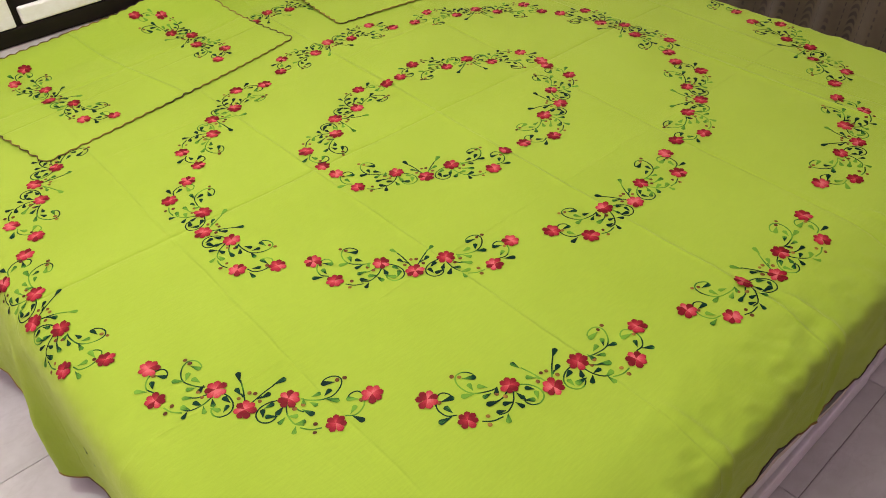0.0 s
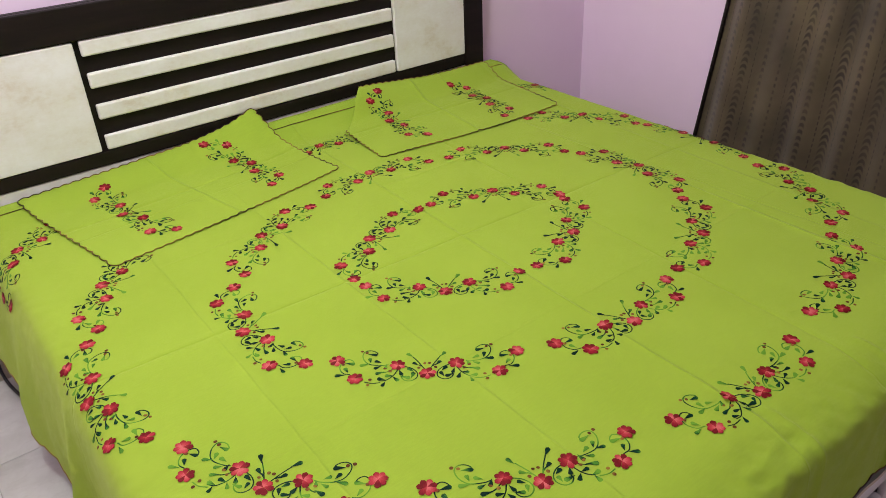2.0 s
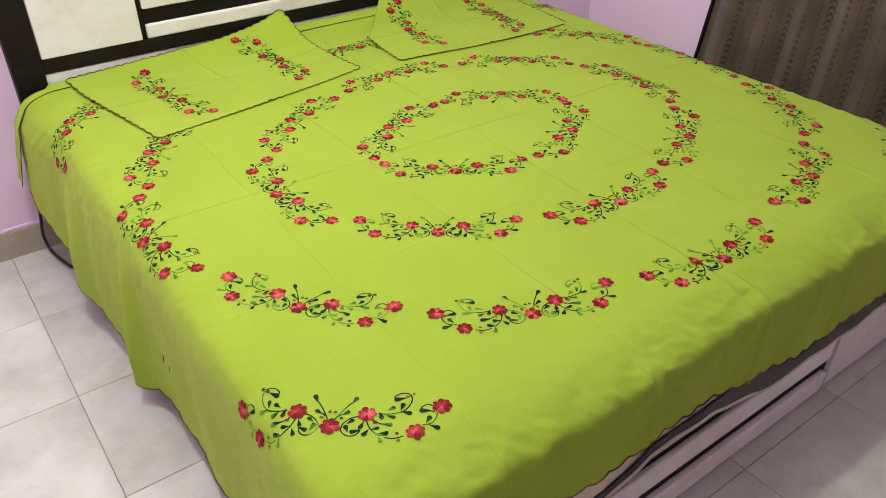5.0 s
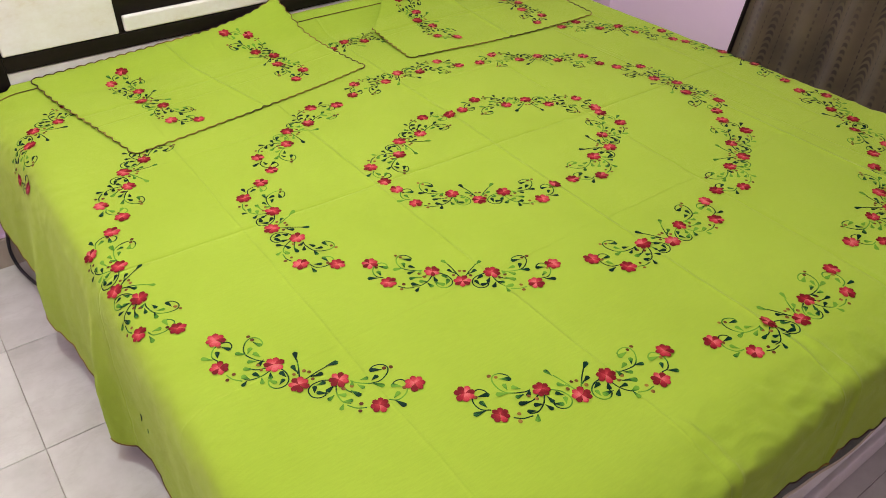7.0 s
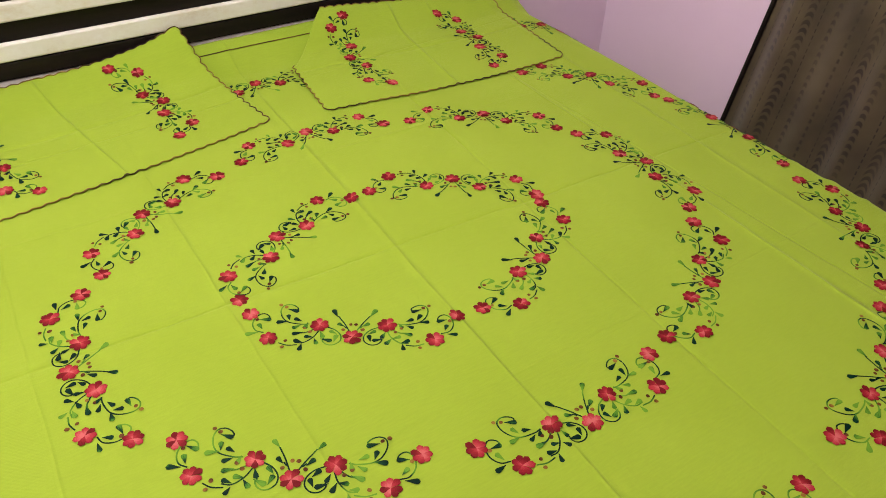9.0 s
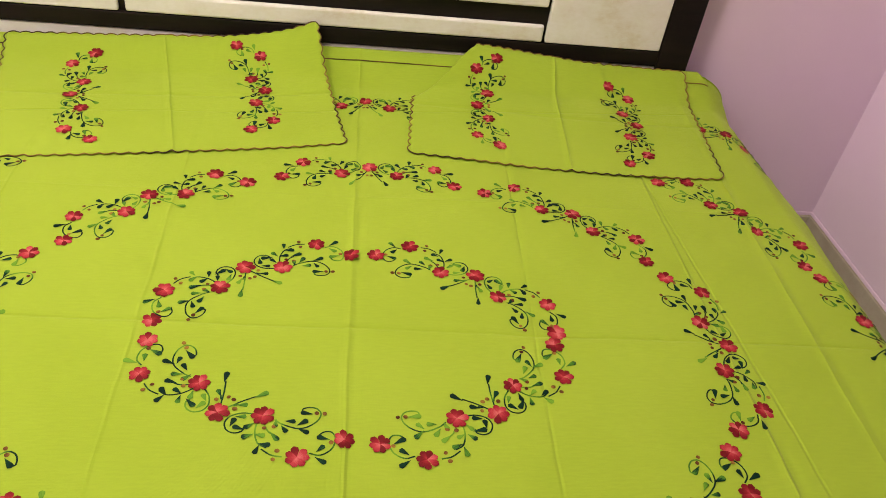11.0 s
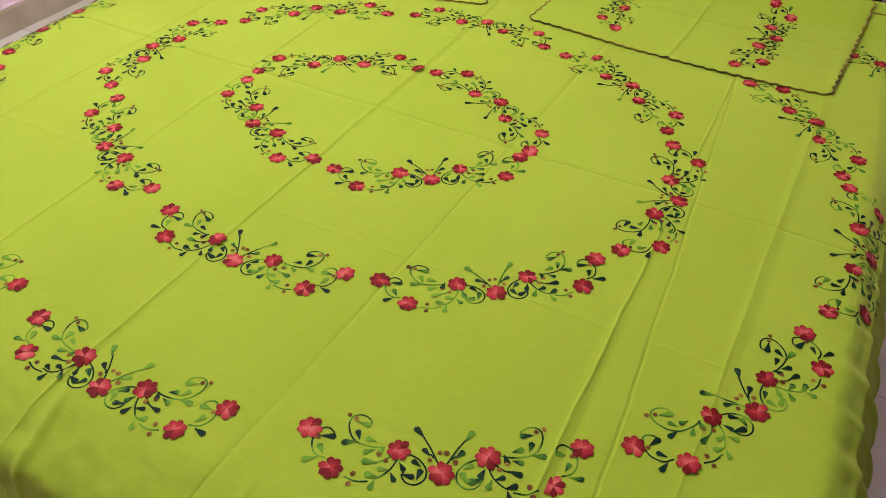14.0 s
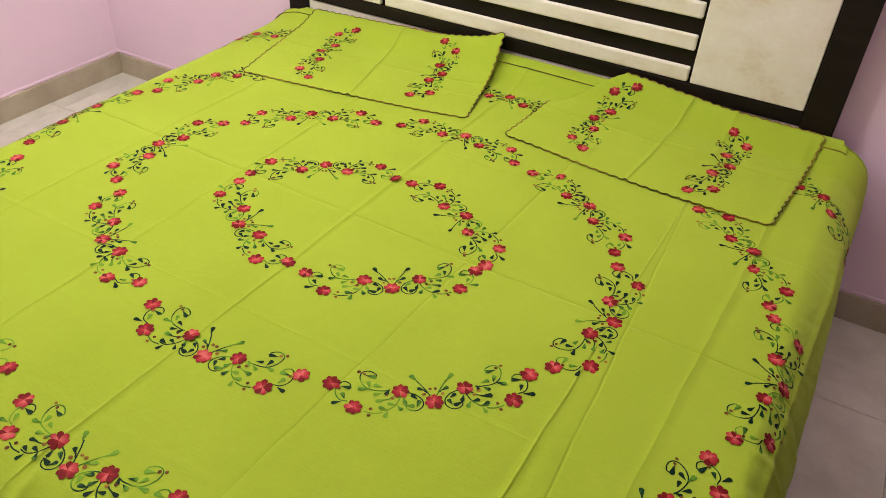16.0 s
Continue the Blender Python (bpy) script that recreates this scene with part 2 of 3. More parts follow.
dash = ramp(N, L, math_node(N, L, "FRACT", math_node(N, L, "MULTIPLY", CURTAIN_V, 44.0)), [(0.55, (1, 1, 1)), (0.65, (0, 0, 0))])
dashed = math_node(N, L, "MULTIPLY", math_node(N, L, "MULTIPLY", line, dash), math_node(N, L, "GREATER_THAN", KIND, 0.55))
strong = math_node(N, L, "ADD", math_node(N, L, "MULTIPLY", noise_tex(N, L, c, 9.0, 2), 1.9), -0.2)
motif_mask = math_node(N, L, "MULTIPLY", math_node(N, L, "MAXIMUM", math_node(N, L, "MULTIPLY", inside, leafy), dashed), strong)
patchy = noise_tex(N, L, c, 3.0, 4)
ground = ramp(N, L, patchy, [(0.3, (0.040, 0.029, 0.015)), (0.7, (0.125, 0.093, 0.048))])
L.new(mix(N, L, math_node(N, L, "MINIMUM", motif_mask, 0.92), ground, (0.020, 0.011, 0.008)), b.inputs["Base Color"])
b.inputs["Sheen Weight"].default_value = 0.3
bump(N, L, b, noise_tex(N, L, c, 220, 3), 0.2, 0.002)
BROWN = m


# ---- mesh helpers ----
def mesh_object(name, bm, mat, parent=None, label="", smooth=False):
    me = bpy.data.meshes.new(name)
    bm.to_mesh(me)
    bm.free()
    me.materials.append(mat)
    if smooth:
        me.shade_smooth()
    ob = new(name, me)
    ob.parent = parent
    if label:
        ob["label"] = label
    return ob


def part(name, bm, mat, parent, label="", smooth=False):
    return mesh_object(name, bm, mat, parent, label, smooth)


def box(x0, x1, y0, y1, z0, z1, bevel=0.0, seg=2):
    bm = bmesh.new()
    bmesh.ops.create_cube(bm, size=1)
    for v in bm.verts:
        v.co = Vector(((x0 + x1) / 2 + v.co.x * (x1 - x0), (y0 + y1) / 2 + v.co.y * (y1 - y0), (z0 + z1) / 2 + v.co.z * (z1 - z0)))
    if bevel:
        bmesh.ops.bevel(bm, geom=bm.edges[:], offset=bevel, segments=seg, affect="EDGES", profile=0.5)
    return bm


def empty(name, place, label, category, group=""):
    ob = new(name)
    ob.matrix_world = Matrix.Translation(place)
    return tagged(ob, label, category, group)


def grid_mesh(name, pts, mat, parent=None, uv=None, smooth=True):
    """A sheet from a rows x columns x 3 array of places."""
    r, c = pts.shape[:2]
    i = np.arange(r * c).reshape(r, c)
    quads = np.stack([i[:-1, :-1], i[:-1, 1:], i[1:, 1:], i[1:, :-1]], -1).reshape(-1, 4)
    me = bpy.data.meshes.new(name)
    me.from_pydata(pts.reshape(-1, 3).tolist(), [], quads.tolist())
    if uv is not None:
        layer = me.uv_layers.new(name="UVMap")
        layer.data.foreach_set("uv", uv.reshape(-1, 2)[quads.reshape(-1)].astype(np.float32).ravel())
    me.materials.append(mat)
    if smooth:
        me.shade_smooth()
    ob = new(name, me)
    ob.parent = parent
    return ob


def tube(name, pts, radius, mat, parent=None, sides=6, closed=False):
    """A round cord along a list of places."""
    pts = [Vector(p) for p in pts]
    n = len(pts)
    verts, faces = [], []
    for k, p in enumerate(pts):
        d = (pts[min(k + 1, n - 1)] - pts[max(k - 1, 0)]).normalized()
        a = d.cross(Vector((0.13, 0.21, 0.97))).normalized()
        e = d.cross(a)
        for s in range(sides):
            w = 2 * math.pi * s / sides
            verts.append(p + radius * (a * math.cos(w) + e * math.sin(w)))
    for k in range(n - 1):
        for s in range(sides):
            t = (s + 1) % sides
            faces.append((k * sides + s, k * sides + t, (k + 1) * sides + t, (k + 1) * sides + s))
    faces.append(tuple(range(sides)))
    faces.append(tuple(range((n - 1) * sides, n * sides)))
    me = bpy.data.meshes.new(name)
    me.from_pydata([tuple(v) for v in verts], [], faces)
    me.materials.append(mat)
    me.shade_smooth()
    ob = new(name, me)
    ob.parent = parent
    return ob


# ---- room ----
XL, XR, YB, YF, TOP = -2.28, 1.65, 1.15, -5.2, 3.0
tagged(mesh_object("floor", box(XL - 0.15, XR + 0.15, YF - 0.15, YB + 0.15, -0.12, -0.006), GROUT), "cream marble tile floor with dark narrow joints", "floor", kind="structure")
floor = bpy.data.objects["floor"]
tagged(mesh_object("ceiling", box(XL - 0.15, XR + 0.15, YF - 0.15, YB + 0.15, TOP, TOP + 0.12), WHITE), "plain off-white painted ceiling", "ceiling", kind="structure")
for name, dims in (("wall_head", (XL - 0.15, XR + 0.15, YB, YB + 0.15)), ("wall_foot", (XL - 0.15, XR + 0.15, YF - 0.15, YF)),
                   ("wall_west", (XL - 0.15, XL, YF, YB)), ("wall_east", (XR, XR + 0.15, YF, YB))):
    tagged(mesh_object(name, box(*dims, -0.006, TOP), PINK), "smooth lilac pink painted wall", "wall", kind="structure")
for name, dims in (("baseboard_head", (XL + 0.014, XR - 0.014, YB - 0.014, YB)), ("baseboard_west", (XL, XL + 0.014, YF, YB)),
                   ("baseboard_east", (XR - 0.014, XR, YF, YB))):
    tagged(mesh_object(name, box(*dims, -0.006, 0.105, 0.003), SKIRT), "beige marble skirting along the wall", "skirting", kind="structure")

for name, dims in (("trim_head", (XL + 0.006, XR - 0.006, YB - 0.006, YB)), ("trim_west", (XL, XL + 0.006, YF, YB)), ("trim_east", (XR - 0.006, XR, YF, YB))):
    tagged(mesh_object(name, box(*dims, 0.1055, 0.118, 0.002), PINK), "thin painted plaster edge along the skirting", "trim", kind="structure")

# ---- bed ----
BX0, BX1 = -1.10, 0.965
bed = empty("bed", (-0.068, 0.1, 0), "dark wenge double bed with cream slatted headboard", "bed")


def bed_part(name, x0, x1, y0, y1, z0, z1, mat, bevel=0.003, label=""):
    bm = box(x0, x1, y0, y1, z0, z1, bevel)
    bmesh.ops.translate(bm, verts=bm.verts, vec=-bed.location)
    return part(name, bm, mat, bed, label)


bed_part("headboard_back", BX0, BX1, 1.118, 1.148, 0.0, 1.165, WENGE, 0.004, "dark wenge headboard frame")
HY0, HY1 = 1.096, 1.118
bed_part("headboard_stile", BX0, -1.003, HY0, HY1, 0.0, 1.165, WENGE, 0.004)
bed_part("headboard_stile", 0.868, BX1, HY0, HY1, 0.0, 1.165, WENGE, 0.004)
bed_part("headboard_top_rail", -1.003, 0.868, HY0, HY1, 1.062, 1.165, WENGE, 0.004)
bed_part("headboard_low_rail", -1.003, 0.868, HY0 + 0.004, HY1, 0.655, 0.700, WENGE, 0.002)
bed_part("headboard_low_panel", -1.003, 0.868, HY0 + 0.008, HY1, 0.30, 0.652, CREAM, 0.002, "cream laminate panel")
bed_part("headboard_panel", -1.000, -0.663, HY0 + 0.003, HY1, 0.703, 1.058, CREAM, 0.004, "cream laminate panel")
bed_part("headboard_panel", 0.515, 0.865, HY0 + 0.003, HY1, 0.703, 1.058, CREAM, 0.004, "cream laminate panel")
for z0 in (0.703, 0.806, 0.908, 1.010):
    bed_part("headboard_slat", -0.644, 0.506, HY0 + 0.003, HY1, z0, z0 + 0.050, CREAM, 0.006, "cream laminate slat")

# the footboard and the box below the mattress
bed_part("side_rail", BX0 + 0.05, BX0 + 0.08, -0.95, 1.09, 0.02, 0.30, WENGE)
bed_part("side_rail", BX1 - 0.08, BX1 - 0.05, -0.95, 1.09, 0.02, 0.30, WENGE)
bed_part("mattress_board", BX0 + 0.05, BX1 - 0.05, -0.95, 1.09, 0.30, 0.318, WENGE)
bed_part("footboard_back", BX0 + 0.03, BX1 - 0.02, -0.985, -0.955, 0.0, 0.315, WENGE)
bed_part("footboard_panel", 0.50, 0.875, -1.002, -0.985, 0.012, 0.262, CREAM, 0.003, "cream laminate panel")
bed_part("footboard_panel", -1.01, -0.64, -1.002, -0.985, 0.012, 0.262, CREAM, 0.003, "cream laminate panel")
bed_part("footboard_slat", -0.62, 0.478, -1.006, -0.985, 0.008, 0.078, CREAM, 0.005, "cream laminate slat")
bed_part("footboard_slat", -0.62, 0.478, -1.002, -0.985, 0.128, 0.205, CREAM, 0.005, "cream laminate slat")

mattress = tagged(mesh_object("mattress", box(-1.04, 0.97, -0.982, 1.085, 0.320, 0.555, 0.045, 5), ECRU, smooth=True), "thick ecru mattress under the green bedspread", "mattress")

# ---- bedspread ----
# Sheet coordinates: (s, t) in metres from the pattern's middle; the middle part lies flat, the rest hangs down.
EX0, EX1, EY0, EY1 = -1.004, 1.000, -0.885, 1.06
ZT = 0.600


def hash_noise(x, y, z=0.0):
    return noise.noise(Vector((x, y, z)))


def profile(bends):
    """Out and down along a hanging side, from (way, degrees) of its slope."""
    way = np.linspace(0, 0.8, 801)
    slope = np.radians(np.interp(way, [b[0] for b in bends], [b[1] for b in bends]))
    return way, np.concatenate([[0], np.cumsum(np.cos(slope[1:]) * 0.001)]), np.concatenate([[0], np.cumsum(np.sin(slope[1:]) * 0.001)]), slope


PROFILES = {"w": profile([(0, 0), (0.05, 24), (0.09, 70), (0.15, 86), (0.8, 91)]), "e": profile([(0, 0), (0.022, 35), (0.055, 64), (0.15, 80), (0.3, 87), (0.8, 90)]),
            "f": profile([(0, 0), (0.05, 13), (0.13, 25), (0.158, 76), (0.19, 88), (0.8, 90)])}


def foot_drop(s):
    """How far the cloth hangs at the foot: the hem climbs towards the middle."""
    hem = np.interp(s, (-1.0, -0.6, -0.28, -0.09, 0.03, 0.2, 0.56, 0.74, 1.0), (0.34, 0.385, 0.39, 0.373, 0.349, 0.335, 0.340, 0.312, 0.27))
    return float(np.interp(ZT - hem, PROFILES["f"][2], PROFILES["f"][0]))


def drop_length(side, s=0.0):
    return {"w": 0.575, "e": 0.58}[side] if side != "f" else foot_drop(s)


def creases(s, t):
    """Ironed-in folds: long straight ridges across the sheet."""
    h = 0.0
    for at, slope, amp, w in ((-0.040, 0.026, 0.0085, 0.006), (0.303, 0.06, -0.0050, 0.006), (-0.407, 0.0, 0.0045, 0.006), (0.668, 0.015, 0.0090, 0.007), (-0.757, 0.02, 0.0050, 0.007), (0.862, 0.05, 0.0055, 0.009)):
        wob = at + slope * t + 0.004 * hash_noise(t * 2.0, at * 9)
        amp2 = amp * (0.55 + 0.9 * hash_noise(t * 1.7, at * 5 + 3))
        h += 0.45 * amp2 * (math.exp(-((s - wob) / w) ** 2) - 0.5 * math.exp(-((s - wob - 1.8 * w) / (1.3 * w)) ** 2))
    for at, slope, amp, w in ((0.022, -0.03, -0.0055, 0.006), (-0.40, 0.0, 0.0025, 0.007), (0.43, 0.0, 0.0025, 0.007), (-0.77, 0.02, 0.0022, 0.009)):
        wob = at + slope * s + 0.004 * hash_noise(s * 2.0, at * 9 + 7)
        amp2 = amp * (0.45 + 1.0 * hash_noise(s * 1.9, at * 5 + 11))
        h += 0.45 * amp2 * (math.exp(-((t - wob) / w) ** 2) - 0.5 * math.exp(-((t - wob - 1.8 * w) / (1.3 * w)) ** 2))
    return h


def east_gathers(t):
    """Small gathers where the cloth is pulled over the east edge."""
    h = 0.0
    for at, amp, w in ((-0.66, 0.0040, 0.016), (-0.58, 0.0030, 0.010), (-0.49, 0.0055, 0.018), (-0.40, 0.0035, 0.010), (-0.31, 0.0050, 0.016), (-0.20, 0.0030, 0.012), (-0.07, 0.0025, 0.018)):
        h += amp * (math.exp(-((t - at) / w) ** 2) - 0.6 * math.exp(-((t - at - 2 * w) / (1.2 * w)) ** 2))
    return h


def top_relief(s, t):
    f = min(max((s - 0.86) / 0.14, 0.0), 1.0)
    return creases(s, t) + 0.3 * f * f * east_gathers(t - 0.3 * (1.0 - s)) + 0.004 * hash_noise(s * 2.1, t * 2.1, 4.0) + 0.0016 * hash_noise(s * 7.0, t * 7.0, 9.0)


def head_rise(s, t):
    """The cloth climbs a little where it is pushed up against the headboard."""
    f = min(max((t - 0.93) / 0.16, 0.0), 1.0)
    return float(np.interp(s, (-1.1, -0.5, -0.1, 0.3), (0.020, 0.032, 0.046, 0.050))) * f * f * (3 - 2 * f)


def sheet_point(s, t, lift=0.0):
    """The place of a point of the sheet, lift metres off the cloth."""
    ex = max(0.0, s - EX1) or -max(0.0, EX0 - s)
    ey = -max(0.0, EY0 - t)
    cx, cy = min(max(s, EX0), EX1), min(max(t, EY0), EY1)
    ax, ay = abs(ex), abs(ey)
    if ax == 0 and ay == 0:
        return Vector((s, t, ZT + top_relief(s, t) + head_rise(s, t) + lift))
    side = "e" if ex > 0 else "w"
    lx, ly = drop_length(side), 0.36
    grow = drop_length("f", cx) / ly
    fx, fy = ax / lx, ay / ly
    th = math.atan2(fy, fx)
    reach = max(fx, fy)
    blend = (math.sin(th) ** 2) if (ax and ay) else (1.0 if ay else 0.0)
    d = reach * (lx * (1 - blend) + ly * grow * blend)
    if ex < 0 and d > 0.15:
        # the west side hangs shorter towards the head
        d = 0.15 + (d - 0.15) * (1 - (1 - blend) * (1 - float(np.interp(cy, (0.28, 0.7, 1.0), (1.0, 0.79, 0.58)))))
    nx, ny = math.cos(th) * (1 if ex >= 0 else -1), -math.sin(th)
    k = min(int(d * 1000), 800)
    (_, o1, d1, a1), (_, o2, d2, a2) = PROFILES[side], PROFILES["f"]
    out = o1[k] * (1 - blend) + o2[k] * blend
    down = d1[k] * (1 - blend) + d2[k] * blend
    a = a1[k] * (1 - blend) + a2[k] * blend
    fine = d * 1000 - k
    out += 0.001 * fine * math.cos(a)
    down += 0.001 * fine * math.sin(a)
    rest = max(0.0, d - 0.10)
    run = (cy * 1.0 + cx * 1.0) + th * 0.35
    # hanging folds that open towards the hem
    open_ = min(1.0, rest / 0.3)
    wave = 0.020 * hash_noise(run * 3.1, 2.0, 1.0 if ax > ay else 5.0) + 0.010 * hash_noise(run * 8.5, 6.0)
    if ax and ay:
        wave += 0.030 * math.sin(th * 6.0) * math.sin(th * 2.0)
    if ex < 0 and not ay:
        # a pleat on the west side
        wave += 0.035 * math.exp(-((t - 0.12) / 0.035) ** 2) + 0.02 * math.exp(-((t - 0.6) / 0.1) ** 2)
    west_flare = -0.014 + 0.034 * min(max((cy + 0.05) / 0.55, 0.0), 1.0)
    out += open_ * (wave + (west_flare if ex < 0 else 0.0))
    if ex < 0:
        # it stands off further beside the headboard
        k3 = min(max((cy - 0.60) / 0.40, 0.0), 1.0)
        out += 0.042 * k3 * k3 * (3 - 2 * k3) * min(1.0, d / 0.14) * (1 - blend) + (0.022 * open_ if ex > 0 and not ay else 0.0)
    if ex > 0:
        # the east side stands off more towards the head
        k2 = min(max((cy + 0.15) / 0.6, 0.0), 1.0)
        flare = min(1.0, d / (0.20 - 0.11 * k2))
        out += (0.026 + 0.010 * k2) * flare * flare * (3 - 2 * flare) * (1 - blend)
    # the foot side is puckered where it bends over the edge
    near = math.exp(-((d - 0.13) / 0.07) ** 2) * (0.25 + 0.75 * blend)
    pucker = 0.7 * hash_noise(run * 14.0 + d * 12.0, d * 9, 3.0) + 0.7 * hash_noise(run * 36.0 - d * 26.0, d * 22, 8.0)
    crisp = 0.6 - 2.0 * abs(hash_noise(run * 11.0 + d * 5.0, d * 15.0, 2.5)) - 1.2 * abs(hash_noise(run * 27.0 - d * 18.0, d * 30.0, 7.5))
    ridge = (0.0017 * min(1.0, d / 0.05) + 0.0022 * near) * pucker + (0.0009 * min(1.0, d / 0.05) + 0.0034 * near) * crisp * (1.0 if ay else 0.5)
    if ay:
        for at in (-0.40, -0.04, 0.30, 0.67):
            ridge += 0.007 * math.exp(-((s - at - 0.02 * math.sin(d * 12)) / 0.008) ** 2) * min(1.0, d / 0.04)
    if ex > 0:
        ridge += 1.9 * east_gathers(cy - 0.15 * d) * min(1.0, d / 0.10)
        # one long pulled fold along the bend
        ridge += 0.0065 * math.exp(-((s - 1.064 - 0.006 * math.sin(t * 5.0)) / 0.0075) ** 2) * (1 - blend) * min(max((0.75 - t) / 0.25, 0.0), 1.0)
    out += (ridge + lift) * math.sin(a)
    z = ZT + head_rise(s, t) - down + (ridge + lift) * math.cos(a) + top_relief(cx, cy) * max(0.0, 1 - d / 0.12)
    return Vector((cx + nx * out, cy + ny * out, z))


def sheet_frame(s, t, angle, lift=0.0):
    """A pose lying on the cloth at (s, t), its x axis turned by angle (radians) in the sheet."""
    e = 0.006
    p = sheet_point(s, t, lift)
    dx = sheet_point(s + e * math.cos(angle), t + e * math.sin(angle)) - sheet_point(s - e * math.cos(angle), t - e * math.sin(angle))
    dy = sheet_point(s - e * math.sin(angle), t + e * math.cos(angle)) - sheet_point(s + e * math.sin(angle), t - e * math.cos(angle))
    x = dx.normalized()
    z = x.cross(dy).normalized()
    y = z.cross(x)
    m = Matrix((x, y, z)).transposed().to_4x4()
    m.translation = p
    return m


def axis_steps(lo, a, b, hi, fine):
    """Steps along one direction of the sheet, from hem to hem."""
    left = np.linspace(lo, a, max(2, int((a - lo) / fine)))[:-1] if a > lo else np.array([])
    mid = np.linspace(a, b, int((b - a) / fine))
    right = np.linspace(b, hi, max(2, int((hi - b) / fine)))[1:] if hi > b else np.array([])
    return np.concatenate([left, mid, right])


def scallop(r):
    return 0.012 * (1 - abs(math.sin(r * math.pi / 0.058)))


bedspread = empty("bedspread", (0, 0, ZT), "lime green cotton bedspread embroidered with pink flower garlands", "bedspread")
LIFT = Matrix.Translation((0, 0, -ZT))
SS = axis_steps(EX0 - drop_length("w"), EX0, EX1, EX1 + drop_length("e"), 0.006)
TT = axis_steps(EY0 - 0.36, EY0, 1.092, 1.092, 0.006)
pts = np.zeros((len(TT), len(SS), 3))
for j, t in enumerate(TT):
    for i, s in enumerate(SS):
        p = sheet_point(s, t)
        pts[j, i] = (p.x, p.y, p.z - ZT)
for i, s in enumerate(SS):
    pts[0, i, 2] += scallop(s)
for j, t in enumerate(TT):
    pts[j, 0, 2] += scallop(t)
    pts[j, -1, 2] += scallop(t)
cloth = grid_mesh("cloth", pts, LIME, bedspread)
solid = cloth.modifiers.new("thickness", "SOLIDIFY")
solid.thickness, solid.offset = 0.0016, -1
tube("hem", [*pts[::-1, 0], *pts[0, 1:], *pts[1:, -1]], 0.0022, HEM, bedspread, 5)


# the doubled end of the sheet along the headboard, which hangs down past the main cloth on both sides
flap = []
across = [*np.linspace(EX0 - 0.46, EX0, 34), *np.linspace(EX0, EX1, 70)[1:-1], *np.linspace(EX1, EX1 + 0.015, 4)]
for q in range(12):
    f = q / 11
    row = []
    for x in across:
        past = max(0.0, EX0 - x, x - EX1)
        wide = 0.053 + 0.20 * min(past, 0.2)
        y = 1.091 - wide * (1 - f)
        p = sheet_point(x, y, 0.0022 + (0.06 if x < 0 else 0.0) * max(0.0, past - 0.04) + 0.001 * hash_noise(x * 6, f * 2))
        row.append((p.x, p.y, p.z - ZT))
    flap.append(row)
flap = np.array(flap)
fl = grid_mesh("head_flap", flap, LIME, bedspread)
so = fl.modifiers.new("thickness", "SOLIDIFY")
so.thickness, so.offset = 0.002, -1
tube("hem", list(flap[0]), 0.0015, HEM, bedspread, 5)


# short loose stitches left on the west side
for s0, t0, s1, t1 in ((-1.422, -0.012, -1.388, -0.024), (-1.428, -0.050, -1.400, -0.064)):
    tube("loose_stitch", [sheet_point(s0 + (s1 - s0) * q / 4, t0 + (t1 - t0) * q / 4, 0.0015) - Vector((0, 0, ZT)) for q in range(5)], 0.0011, VINE, bedspread, 5)


# ---- embroidery ----
def flower_mesh():
    """Seven petals with notched ends, each an island of its own, round a small middle."""
    bm = bmesh.new()
    shape = random.Random(4)
    for k in range(7):
        turn = 2 * math.pi * k / 7 + shape.uniform(-0.09, 0.09)
        long_, half = shape.uniform(0.0192, 0.0220), 0.50
        base = 0.0004 + 0.00016 * (k % 2) + 0.00005 * k
        root = bm.verts.new((0, 0, base + 0.0002))
        inner, outer = [], []
        for q in range(7):
            f = q / 6 * 2 - 1
            notch = 0.94 if q in (2, 4) else 1.0
            r = long_ * (1 - 0.36 * abs(f) ** 2.6) * notch
            a = turn + half * f
            inner.append(bm.verts.new((0.6 * r * math.cos(a), 0.6 * r * math.sin(a), base + 0.0008)))
            outer.append(bm.verts.new((r * math.cos(a), r * math.sin(a), base)))
        for q in range(6):
            bm.faces.new((root, inner[q], inner[q + 1]))
            bm.faces.new((inner[q], outer[q], outer[q + 1], inner[q + 1]))
    me = bpy.data.meshes.new("flower")
    bm.to_mesh(me)
    bm.free()
    me.materials.append(ROSE)
    me.shade_smooth()
    return me


def leaf_mesh(name, length, width, mat, n=7):
    bm = bmesh.new()
    left, right, mid = [], [], []
    for k in range(n + 1):
        f = k / n
        w = width * (0.07 + 0.98 * f ** 1.15) * math.sqrt(max(0.0, 1 - f ** 6))
        x = (f - 0.5) * length
        left.append(bm.verts.new((x, w, 0.0001)))
        mid.append(bm.verts.new((x, 0, 0.0007 * math.sin(math.pi * f) + 0.0002)))
        right.append(bm.verts.new((x, -w, 0.0001)))
    for k in range(n):
        bm.faces.new((mid[k], mid[k + 1], left[k + 1], left[k]))
        bm.faces.new((right[k], right[k + 1], mid[k + 1], mid[k]))
    me = bpy.data.meshes.new(name)
    bm.to_mesh(me)
    bm.free()
    me.materials.append(mat)
    me.shade_smooth()
    return me


